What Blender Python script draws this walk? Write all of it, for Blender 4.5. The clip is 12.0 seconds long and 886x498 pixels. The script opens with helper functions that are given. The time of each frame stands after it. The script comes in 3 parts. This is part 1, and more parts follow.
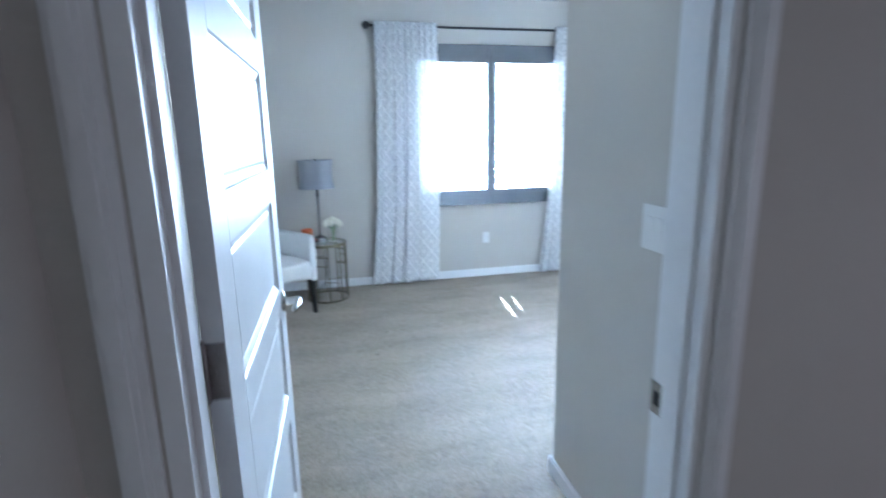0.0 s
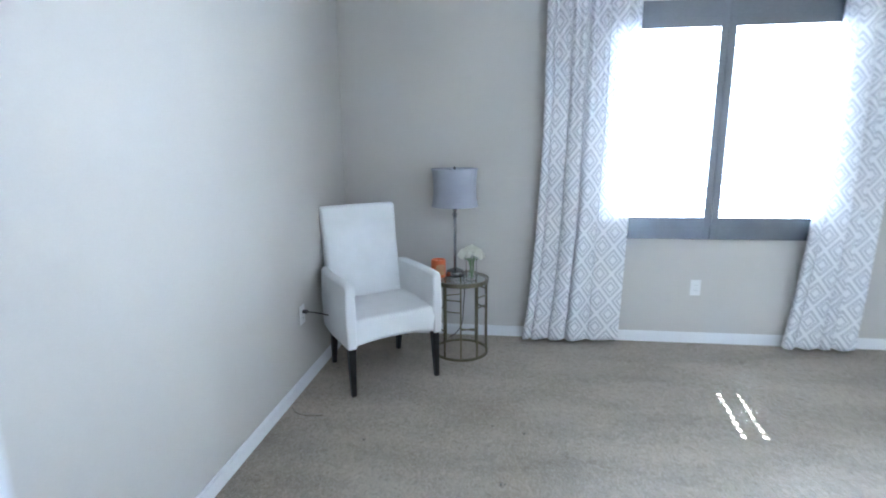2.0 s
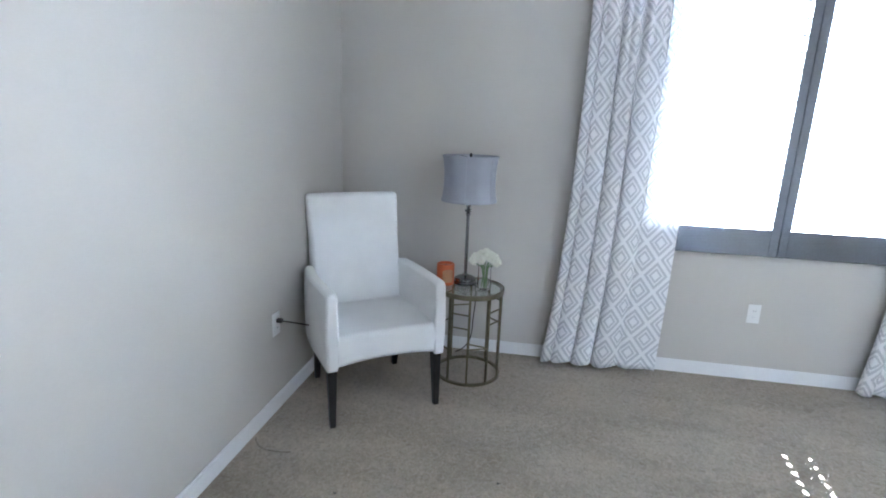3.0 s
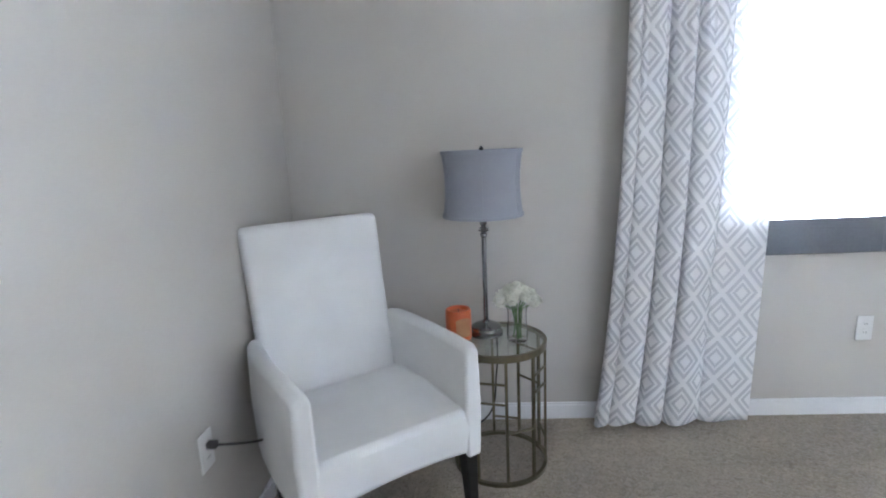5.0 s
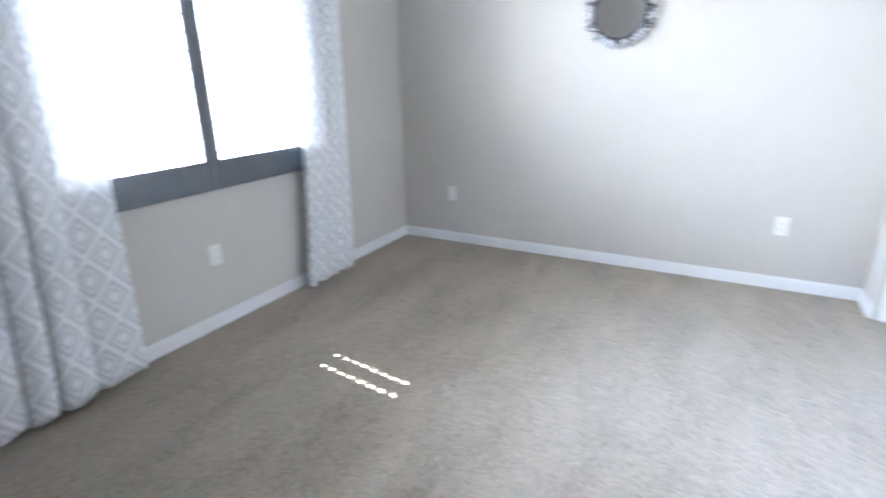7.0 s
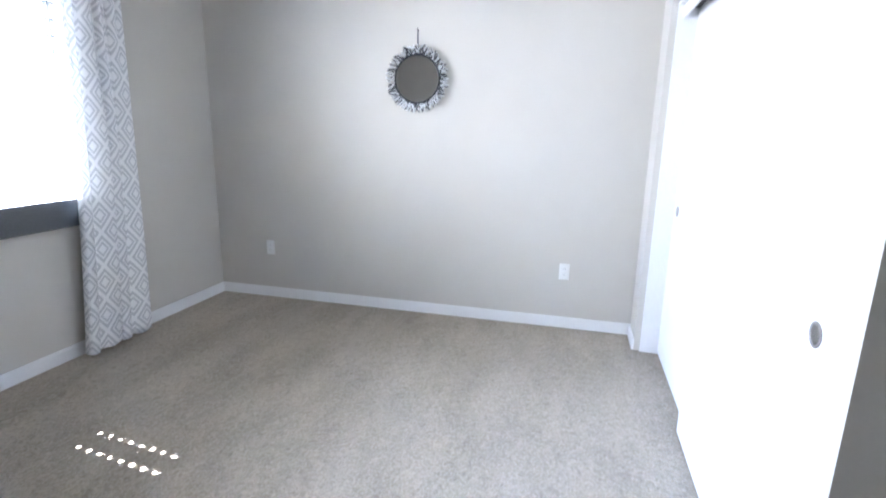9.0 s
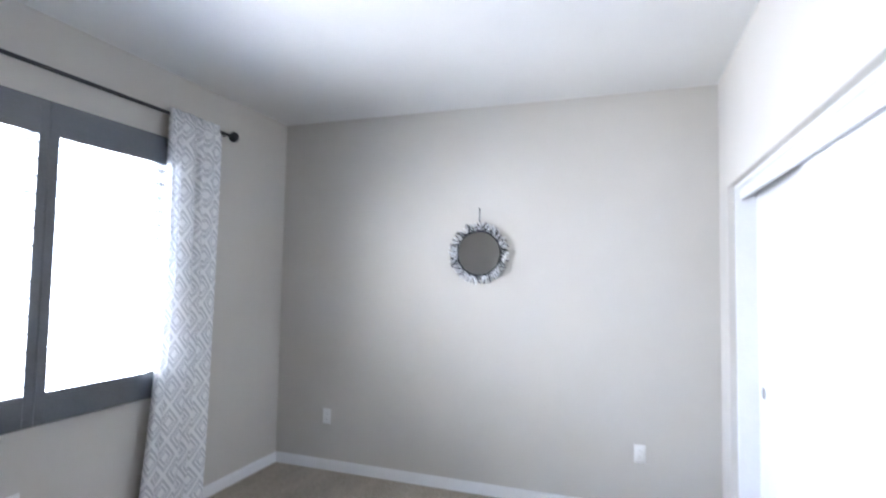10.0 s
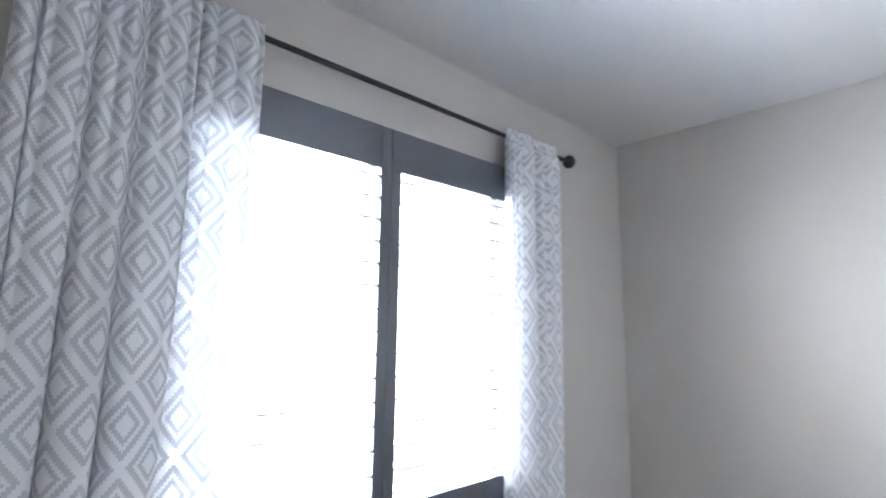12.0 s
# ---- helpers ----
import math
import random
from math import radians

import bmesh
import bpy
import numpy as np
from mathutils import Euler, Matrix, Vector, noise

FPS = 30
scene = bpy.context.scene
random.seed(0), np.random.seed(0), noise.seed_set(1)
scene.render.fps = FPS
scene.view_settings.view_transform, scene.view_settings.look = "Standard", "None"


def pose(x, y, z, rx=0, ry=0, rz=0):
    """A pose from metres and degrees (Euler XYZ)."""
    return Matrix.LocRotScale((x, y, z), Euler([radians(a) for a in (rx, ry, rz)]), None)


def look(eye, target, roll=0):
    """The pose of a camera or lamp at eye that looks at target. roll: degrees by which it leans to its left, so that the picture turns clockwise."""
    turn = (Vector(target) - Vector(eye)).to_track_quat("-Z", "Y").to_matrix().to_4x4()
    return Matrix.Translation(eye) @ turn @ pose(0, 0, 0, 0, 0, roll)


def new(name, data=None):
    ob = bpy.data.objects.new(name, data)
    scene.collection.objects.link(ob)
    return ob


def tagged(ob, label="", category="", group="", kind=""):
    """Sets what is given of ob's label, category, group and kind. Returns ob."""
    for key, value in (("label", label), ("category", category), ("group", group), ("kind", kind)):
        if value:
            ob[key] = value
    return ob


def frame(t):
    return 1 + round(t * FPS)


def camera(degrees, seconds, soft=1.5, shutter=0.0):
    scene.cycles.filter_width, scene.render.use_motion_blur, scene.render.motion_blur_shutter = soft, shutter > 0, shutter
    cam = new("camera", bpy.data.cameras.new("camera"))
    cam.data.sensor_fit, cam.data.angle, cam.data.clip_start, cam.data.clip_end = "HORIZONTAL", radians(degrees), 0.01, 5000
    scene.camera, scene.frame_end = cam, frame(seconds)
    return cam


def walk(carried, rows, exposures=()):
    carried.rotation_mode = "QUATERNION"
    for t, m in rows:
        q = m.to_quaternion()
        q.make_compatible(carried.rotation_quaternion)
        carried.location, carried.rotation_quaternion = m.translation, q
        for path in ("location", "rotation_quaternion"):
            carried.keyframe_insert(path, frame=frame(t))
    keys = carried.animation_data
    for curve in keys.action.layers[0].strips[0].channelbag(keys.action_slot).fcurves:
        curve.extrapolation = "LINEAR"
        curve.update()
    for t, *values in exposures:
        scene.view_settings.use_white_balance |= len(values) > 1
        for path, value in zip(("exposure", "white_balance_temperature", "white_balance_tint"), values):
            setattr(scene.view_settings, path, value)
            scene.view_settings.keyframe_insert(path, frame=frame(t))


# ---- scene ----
cam = camera(81.9, 12.0, soft=1.8, shutter=0.5)
PATH = [
    (0, (-0.204, 0.059, 1.463), (0.227, 1.963, 1.031), -1.0),
    (0.2, (-0.144, 0.183, 1.465), (0.122, 2.122, 1.055), -2.3),
    (0.5, (-0.088, 0.37, 1.447), (-0.004, 2.325, 1.031), -0.9),
    (0.8, (-0.05, 0.586, 1.434), (0.023, 2.535, 0.991), 0.7),
    (1, (-0.026, 0.712, 1.432), (0.085, 2.655, 0.975), 0.2),
    (1.2, (0.005, 0.863, 1.428), (0.096, 2.802, 0.944), -0.5),
    (1.5, (0.09, 1.058, 1.421), (0.074, 3.0, 0.946), -1.0),
    (2, (0.079, 1.402, 1.446), (-0.175, 3.343, 1.036), -0.6),
    (2.5, (0.049, 1.709, 1.44), (-0.181, 3.647, 1.003), 2.8),
    (3, (0.055, 1.978, 1.426), (-0.267, 3.896, 0.958), 2.1),
    (5, (-0.337, 2.851, 1.297), (-0.447, 4.808, 0.898), -2.6),
    (5.5, (-0.371, 3.03, 1.315), (-0.101, 4.957, 0.853), -4.2),
    (6, (-0.382, 3.061, 1.331), (0.537, 4.73, 0.722), -1.4),
    (6.5, (-0.346, 2.911, 1.317), (1.016, 4.241, 0.704), -1.2),
    (7, (-0.308, 2.73, 1.323), (1.349, 3.646, 0.678), -1.1),
    (7.5, (-0.253, 2.511, 1.312), (1.544, 3.078, 0.642), -1.4),
    (9.3, (-0.183, 2.346, 1.364), (1.731, 2.811, 1.019), 1.4),
    (9.5, (-0.206, 2.38, 1.392), (1.716, 2.908, 1.223), 1.2),
    (10, (-0.209, 2.47, 1.501), (1.676, 3.129, 1.612), 1.0),
    (10.5, (-0.164, 2.718, 1.569), (1.676, 3.465, 1.813), 1.9),
    (11, (-0.09, 2.985, 1.562), (1.678, 3.893, 1.784), 0.6),
    (11.5, (0.063, 3.326, 1.54), (1.633, 4.538, 1.796), 0.2),
    (12, (0.295, 3.532, 1.548), (1.647, 4.974, 1.855), 0.7),
]
EXPOSURE = [
    (0.0, 8.2, 4750, 5),
    (0.5, 8.12, 4850, 5),
    (1.5, 8.16, 5060, 7),
    (3.0, 8.05, 5400, 11),
    (5.0, 8.02, 5620, 13),
    (6.0, 8.0, 5600, 12),
    (7.5, 7.72, 5560, 13),
    (9.5, 7.5, 5640, 14),
    (10.8, 7.28, 5720, 15),
    (12.0, 7.48, 5680, 14),
]
walk(cam, [(t, look(eye, target, roll)) for t, eye, target, roll in PATH], EXPOSURE)

# ---- light ----
SUN_WAY = Vector((-0.115, -1.0, -1.31)).normalized()
world = bpy.data.worlds.new("sky")
scene.world = world
world.use_nodes = True
wn = world.node_tree
sky = wn.nodes.new("ShaderNodeTexSky")
sky.sky_type, sky.sun_disc = "NISHITA", False
sky.sun_elevation = math.asin(-SUN_WAY.z)
sky.sun_rotation = math.atan2(-SUN_WAY.x, -SUN_WAY.y)
wn.links.new(sky.outputs[0], wn.nodes["Background"].inputs[0])
wn.nodes["Background"].inputs[1].default_value = 0.15
sun = new("sun", bpy.data.lights.new("sun", "SUN"))
sun.data.energy, sun.data.angle, sun.data.color = 3.2, radians(0.53), (1.0, 0.96, 0.9)
sun.matrix_world = Matrix.Translation((1.5, 9, 8)) @ SUN_WAY.to_track_quat("-Z", "Y").to_matrix().to_4x4()
# the sky's light in the window opening
window_light = new("window_daylight", bpy.data.lights.new("window_daylight", "AREA"))
window_light.data.shape, window_light.data.size, window_light.data.size_y = "RECTANGLE", 1.50, 1.50
window_light.data.energy, window_light.data.color, window_light.data.spread = 1.1, (0.95, 0.98, 1.0), radians(135)
window_light.matrix_world = pose(1.442, 5.235, 1.5525, -90, 0, 0)
# pinkish fill lamp added at the unseen end of the hallway to brighten it
hall_light = new("hall_fill_lamp", bpy.data.lights.new("hall_fill_lamp", "AREA"))
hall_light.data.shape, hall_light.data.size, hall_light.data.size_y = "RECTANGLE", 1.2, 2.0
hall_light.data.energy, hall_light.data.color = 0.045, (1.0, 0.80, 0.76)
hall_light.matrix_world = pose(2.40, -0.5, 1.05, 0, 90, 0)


# ---- materials ----
def material(name):
    m = bpy.data.materials.new(name)
    m.use_nodes = True
    t = m.node_tree
    return m, t, t.nodes["Principled BSDF"]


def node(t, kind, **values):
    n = t.nodes.new(kind)
    for key, value in values.items():
        n.inputs[key.replace("_", " ")].default_value = value
    return n


def mottled(name, low, high, rough=0.6, grain=120.0, blotch=2.5, bump=0.15, depth=0.002, metal=0.0, coat=0.0):
    """A surface whose colour drifts between two tones at two scales, with fine relief."""
    m, t, b = material(name)
    pos = t.nodes.new("ShaderNodeTexCoord")
    fine = node(t, "ShaderNodeTexNoise", Scale=grain, Detail=4.0)
    wide = node(t, "ShaderNodeTexNoise", Scale=blotch, Detail=3.0)
    for n in (fine, wide):
        t.links.new(pos.outputs["Object"], n.inputs["Vector"])
    mix = t.nodes.new("ShaderNodeMath")
    mix.operation = "MULTIPLY_ADD"
    mix.inputs[1].default_value = 0.35
    half = t.nodes.new("ShaderNodeMath")
    half.operation = "MULTIPLY"
    half.inputs[1].default_value = 0.65
    t.links.new(wide.outputs[0], half.inputs[0])
    t.links.new(fine.outputs[0], mix.inputs[0])
    t.links.new(half.outputs[0], mix.inputs[2])
    ramp = t.nodes.new("ShaderNodeValToRGB")
    ramp.color_ramp.elements[0].position, ramp.color_ramp.elements[1].position = 0.32, 0.68
    ramp.color_ramp.elements[0].color, ramp.color_ramp.elements[1].color = (*low, 1), (*high, 1)
    t.links.new(mix.outputs[0], ramp.inputs[0])
    t.links.new(ramp.outputs[0], b.inputs["Base Color"])
    b.inputs["Roughness"].default_value, b.inputs["Metallic"].default_value = rough, metal
    b.inputs["Coat Weight"].default_value = coat
    if bump:
        relief = node(t, "ShaderNodeBump", Strength=bump, Distance=depth)
        t.links.new(fine.outputs[0], relief.inputs["Height"])
        t.links.new(relief.outputs[0], b.inputs["Normal"])
    return m


def plain(name, colour, rough=0.4, metal=0.0, glass=0.0):
    m, t, b = material(name)
    b.inputs["Base Color"].default_value = (*colour, 1)
    b.inputs["Roughness"].default_value, b.inputs["Metallic"].default_value = rough, metal
    b.inputs["Transmission Weight"].default_value = glass
    return m


WALL = mottled("greige_wall_paint", (0.545, 0.518, 0.472), (0.59, 0.562, 0.515), 0.75, 160, 1.3, 0.12, 0.002)
CEILING = mottled("ceiling_paint", (0.66, 0.65, 0.63), (0.71, 0.70, 0.68), 0.85, 130, 1.5, 0.15, 0.002)
WHITE = mottled("white_trim_paint", (0.79, 0.79, 0.79), (0.85, 0.85, 0.85), 0.38, 60, 3, 0.04, 0.001)
DOOR = mottled("white_door_paint", (0.66, 0.675, 0.69), (0.73, 0.74, 0.75), 0.33, 90, 3, 0.06, 0.001)
SLATE = mottled("slate_shutter_paint", (0.074, 0.084, 0.098), (0.100, 0.112, 0.128), 0.17, 80, 4, 0.02, 0.001)
SLATE.node_tree.nodes["Principled BSDF"].inputs["Specular IOR Level"].default_value = 1.0
VINYL = mottled("white_window_vinyl", (0.70, 0.69, 0.66), (0.78, 0.77, 0.74), 0.65, 60, 4, 0.03, 0.001)
UPHOLSTERY = mottled("white_slipcover", (0.77, 0.77, 0.76), (0.85, 0.85, 0.84), 0.9, 420, 6, 0.35, 0.002)
BLACK_WOOD = mottled("black_wood", (0.010, 0.009, 0.009), (0.028, 0.025, 0.024), 0.35, 60, 8, 0.08, 0.001)
BRONZE = mottled("antique_brass", (0.15, 0.132, 0.088), (0.25, 0.22, 0.15), 0.38, 70, 9, 0.08, 0.001, 0.85)
DARK_METAL = mottled("dark_rod_metal", (0.02, 0.021, 0.024), (0.045, 0.045, 0.05), 0.4, 60, 9, 0.05, 0.001, 0.6)
CHROME = plain("smoked_chrome", (0.26, 0.26, 0.27), 0.12, 1.0)
NICKEL = mottled("satin_nickel", (0.44, 0.435, 0.425), (0.56, 0.55, 0.54), 0.2, 90, 9, 0.04, 0.001, 1.0)
HINGE = mottled("tarnished_nickel_hinge", (0.20, 0.18, 0.175), (0.31, 0.28, 0.27), 0.4, 50, 14, 0.1, 0.001, 0.7)
SHADE = mottled("grey_blue_shade_fabric", (0.29, 0.30, 0.338), (0.36, 0.37, 0.408), 0.9, 380, 5, 0.25, 0.002)
PLASTIC = plain("white_plastic", (0.80, 0.795, 0.775), 0.4)
SLOT = plain("dark_slot", (0.03, 0.03, 0.03), 0.6)
CORD = plain("dark_cord", (0.05, 0.045, 0.045), 0.5)
CLEAR = plain("clear_glass", (1, 1, 1), 0.02, 0.0, 1.0)


def pane_material():
    """Thin window glass: straight through, with a faint clear reflection."""
    m, t, b = material("window_glass")
    clear, gloss, mix = t.nodes.new("ShaderNodeBsdfTransparent"), t.nodes.new("ShaderNodeBsdfGlossy"), t.nodes.new("ShaderNodeMixShader")
    clear.inputs["Color"].default_value = (0.95, 0.965, 0.955, 1)
    gloss.inputs["Roughness"].default_value = 0.02
    facing, steep, weight = t.nodes.new("ShaderNodeLayerWeight"), t.nodes.new("ShaderNodeMath"), t.nodes.new("ShaderNodeMath")
    facing.inputs["Blend"].default_value = 0.5
    steep.operation, weight.operation = "POWER", "MULTIPLY_ADD"
    steep.inputs[1].default_value, weight.inputs[1].default_value, weight.inputs[2].default_value = 5.0, 0.8, 0.04
    t.links.new(facing.outputs["Facing"], steep.inputs[0])
    t.links.new(steep.outputs[0], weight.inputs[0])
    t.links.new(weight.outputs[0], mix.inputs[0])
    t.links.new(clear.outputs[0], mix.inputs[1])
    t.links.new(gloss.outputs[0], mix.inputs[2])
    t.links.new(mix.outputs[0], t.nodes["Material Output"].inputs[0])
    return m


PANE = pane_material()
GREENISH = plain("table_glass", (0.86, 0.94, 0.91), 0.02, 0.0, 1.0)
MIRROR = plain("mirror_glass", (0.86, 0.87, 0.87), 0.02, 1.0)
SILVER = plain("silver_sticks", (0.86, 0.87, 0.88), 0.3, 0.55)
GREY_STICK = plain("pewter_sticks", (0.12, 0.125, 0.14), 0.3, 1.0)
WAX = mottled("orange_wax", (0.52, 0.105, 0.03), (0.66, 0.16, 0.05), 0.45, 40, 12, 0.1, 0.002)
LABEL = mottled("candle_label", (0.42, 0.19, 0.09), (0.54, 0.31, 0.15), 0.6, 50, 20, 0.05, 0.001)
PETAL = mottled("cream_petals", (0.76, 0.75, 0.62), (0.87, 0.86, 0.77), 0.7, 60, 20, 0.1, 0.001)
STEM = mottled("green_stems", (0.06, 0.14, 0.04), (0.12, 0.24, 0.07), 0.5, 60, 20, 0.1, 0.001)
STUCCO = mottled("stucco", (0.26, 0.225, 0.19), (0.34, 0.30, 0.25), 0.9, 90, 2, 0.4, 0.004)
GRAVEL = mottled("desert_gravel", (0.125, 0.11, 0.09), (0.19, 0.17, 0.14), 0.95, 30, 1, 0.5, 0.01)


def carpet_material():
    m, t, b = material("beige_cut_pile_carpet")
    pos = t.nodes.new("ShaderNodeTexCoord")
    tuft = node(t, "ShaderNodeTexNoise", Scale=130.0, Detail=5.0, Roughness=0.72)
    clump = node(t, "ShaderNodeTexNoise", Scale=33.0, Detail=4.0, Roughness=0.7, Distortion=1.8)
    patch = node(t, "ShaderNodeTexNoise", Scale=4.2, Detail=2.5, Roughness=0.5, Distortion=0.3)
    nap = t.nodes.new("ShaderNodeMapping")
    nap.inputs["Scale"].default_value = (0.35, 1.0, 1.0)
    nap.inputs["Rotation"].default_value = (0, 0, radians(12))
    t.links.new(pos.outputs["Object"], nap.inputs["Vector"])
    fleck = node(t, "ShaderNodeTexNoise", Scale=75.0, Detail=2.0, Distortion=0.6)
    for n in (tuft, clump):
        t.links.new(pos.outputs["Object"], n.inputs["Vector"])
    for n in (patch, fleck):
        t.links.new(nap.outputs[0], n.inputs["Vector"])

    def blend(a, b2, factor):
        n = t.nodes.new("ShaderNodeMix")
        n.data_type = "FLOAT"
        n.inputs["Factor"].default_value = factor
        t.links.new(a, n.inputs["A"])
        t.links.new(b2, n.inputs["B"])
        return n.outputs["Result"]
    tone = blend(blend(tuft.outputs[0], clump.outputs[0], 0.55), patch.outputs[0], 0.2)
    ramp = t.nodes.new("ShaderNodeValToRGB")
    e = ramp.color_ramp.elements
    e[0].position, e[0].color = 0.39, (0.266, 0.219, 0.155, 1)
    e[1].position, e[1].color = 0.61, (0.585, 0.508, 0.400, 1)
    t.links.new(tone, ramp.inputs[0])
    # dark flecks: the small shadows in the pile, put into the base colour
    pile_shade = t.nodes.new("ShaderNodeMapRange")
    pile_shade.inputs["From Min"].default_value, pile_shade.inputs["From Max"].default_value = 0.64, 0.70
    pile_shade.inputs["To Min"].default_value, pile_shade.inputs["To Max"].default_value = 0.0, 0.45
    t.links.new(fleck.outputs[0], pile_shade.inputs["Value"])
    shaded_pile = t.nodes.new("ShaderNodeMix")
    shaded_pile.data_type = "RGBA"
    shaded_pile.inputs["B"].default_value = (0.15, 0.125, 0.095, 1)
    t.links.new(pile_shade.outputs[0], shaded_pile.inputs["Factor"])
    t.links.new(ramp.outputs[0], shaded_pile.inputs["A"])
    t.links.new(shaded_pile.outputs["Result"], b.inputs["Base Color"])
    b.inputs["Roughness"].default_value = 1.0
    b.inputs["Specular IOR Level"].default_value = 0.1
    b.inputs["Sheen Weight"].default_value = 0.25
    relief = node(t, "ShaderNodeBump", Strength=1.0, Distance=0.024)
    t.links.new(blend(tuft.outputs[0], clump.outputs[0], 0.55), relief.inputs["Height"])
    t.links.new(relief.outputs[0], b.inputs["Normal"])
    return m


def curtain_material():
    """White cloth, grey concentric diamonds with stepped edges, light shining through."""
    m, t, b = material("diamond_print_cotton")
    uv = t.nodes.new("ShaderNodeUVMap")
    sep = t.nodes.new("ShaderNodeSeparateXYZ")
    t.links.new(uv.outputs[0], sep.inputs[0])

    def op(kind, a, c=None, d=None):
        n = t.nodes.new("ShaderNodeMath")
        n.operation = kind
        for k, v in enumerate((a, c, d)):
            if v is None:
                continue
            if hasattr(v, "is_linked"):
                t.links.new(v, n.inputs[k])
            else:
                n.inputs[k].default_value = v
        return n.outputs[0]
    u = op("DIVIDE", sep.outputs[0], CELL_U)
    v = op("DIVIDE", op("SNAP", sep.outputs[1], 0.008), CELL_V)
    p, q = op("ADD", u, v), op("SUBTRACT", u, v)
    d = op("MAXIMUM", op("ABSOLUTE", op("SUBTRACT", op("FRACT", p), 0.5)), op("ABSOLUTE", op("SUBTRACT", op("FRACT", q), 0.5)))
    outer = op("LESS_THAN", op("ABSOLUTE", op("SUBTRACT", d, 0.365)), 0.055)
    inner = op("LESS_THAN", op("ABSOLUTE", op("SUBTRACT", d, 0.195)), 0.042)
    ink = op("ADD", outer, inner)
    mix = t.nodes.new("ShaderNodeMix")
    mix.data_type = "RGBA"
    mix.inputs["A"].default_value, mix.inputs["B"].default_value = (0.93, 0.93, 0.93, 1), (0.66, 0.665, 0.68, 1)
    t.links.new(ink, mix.inputs["Factor"])
    weave = node(t, "ShaderNodeTexNoise", Scale=500.0, Detail=2.0)
    relief = node(t, "ShaderNodeBump", Strength=0.25, Distance=0.001)
    t.links.new(weave.outputs[0], relief.inputs["Height"])
    t.links.new(relief.outputs[0], b.inputs["Normal"])
    t.links.new(mix.outputs["Result"], b.inputs["Base Color"])
    b.inputs["Roughness"].default_value = 0.9
    thin = t.nodes.new("ShaderNodeBsdfTranslucent")
    t.links.new(mix.outputs["Result"], thin.inputs["Color"])
    both = t.nodes.new("ShaderNodeMixShader")
    both.inputs[0].default_value = 0.24
    t.links.new(b.outputs[0], both.inputs[1])
    t.links.new(thin.outputs[0], both.inputs[2])
    t.links.new(both.outputs[0], t.nodes["Material Output"].inputs[0])
    return m


CELL_U, CELL_V = 0.168, 0.2
CARPET = carpet_material()
CURTAIN = curtain_material()


# ---- mesh helpers ----
def box(bm, x0, x1, y0, y1, z0, z1, bevel=0.0, turn=None):
    m = Matrix.Translation(((x0 + x1) / 2, (y0 + y1) / 2, (z0 + z1) / 2)) @ Matrix.Diagonal((x1 - x0, y1 - y0, z1 - z0, 1))
    made = bmesh.ops.create_cube(bm, size=1, matrix=(turn or Matrix()) @ m)["verts"]
    if bevel:
        edges = list({e for v in made for e in v.link_edges})
        bmesh.ops.bevel(bm, geom=edges, offset=bevel, segments=2, affect="EDGES", profile=0.5)
    return bm


def lathe(bm, profile, at=(0, 0, 0), steps=32):
    """A turned shape from (radius, height) pairs, closed at both ends."""
    rings = []
    for r, z in profile:
        rings.append([bm.verts.new((at[0] + r * math.cos(2 * math.pi * k / steps), at[1] + r * math.sin(2 * math.pi * k / steps), at[2] + z)) for k in range(steps)])
    for a, b in zip(rings, rings[1:]):
        for k in range(steps):
            bm.faces.new((a[k], a[(k + 1) % steps], b[(k + 1) % steps], b[k]))
    bm.faces.new(rings[0][::-1])
    bm.faces.new(rings[-1])
    return bm


def rod(bm, a, b, r, steps=12, r2=None):
    a, b = Vector(a), Vector(b)
    m = Matrix.Translation((a + b) / 2) @ (b - a).to_track_quat("Z", "Y").to_matrix().to_4x4()
    bmesh.ops.create_cone(bm, cap_ends=True, segments=steps, radius1=r, radius2=r if r2 is None else r2, depth=(b - a).length, matrix=m)
    return bm


def sheet_solid(rows_of_points):
    """A closed skin through rings of equal length."""
    bm = B()
    rings = [[bm.verts.new(p) for p in ring] for ring in rows_of_points]
    n = len(rings[0])
    for a, b in zip(rings, rings[1:]):
        for k in range(n):
            bm.faces.new((a[k], a[(k + 1) % n], b[(k + 1) % n], b[k]))
    bm.faces.new(rings[0][::-1])
    bm.faces.new(rings[-1])
    return bm


def mesh_of(name, bm, mat, smooth=None):
    me = bpy.data.meshes.new(name)
    bmesh.ops.recalc_face_normals(bm, faces=bm.faces)
    bm.to_mesh(me)
    bm.free()
    me.materials.append(mat)
    if smooth is not None:
        for p in me.polygons:
            p.use_smooth = True
        me.set_sharp_from_angle(angle=radians(smooth))
    return me


def part(name, bm, mat, parent, label="", smooth=None, at=None):
    ob = new(name, mesh_of(name, bm, mat, smooth))
    ob.parent = parent
    if at is not None:
        ob.matrix_basis = at
    if label:
        ob["label"] = label
    return ob


def thing(name, m, label, category, group="", kind=""):
    ob = new(name)
    ob.empty_display_size = 0.1
    ob.matrix_world = m
    return tagged(ob, label, category, group, kind)


def structure(name, boxes, mat, label, category, bevel=0.0):
    bm = bmesh.new()
    for b in boxes:
        box(bm, *b, bevel)
    return tagged(new(name, mesh_of(name, bm, mat)), label, category, kind="structure")


B = bmesh.new

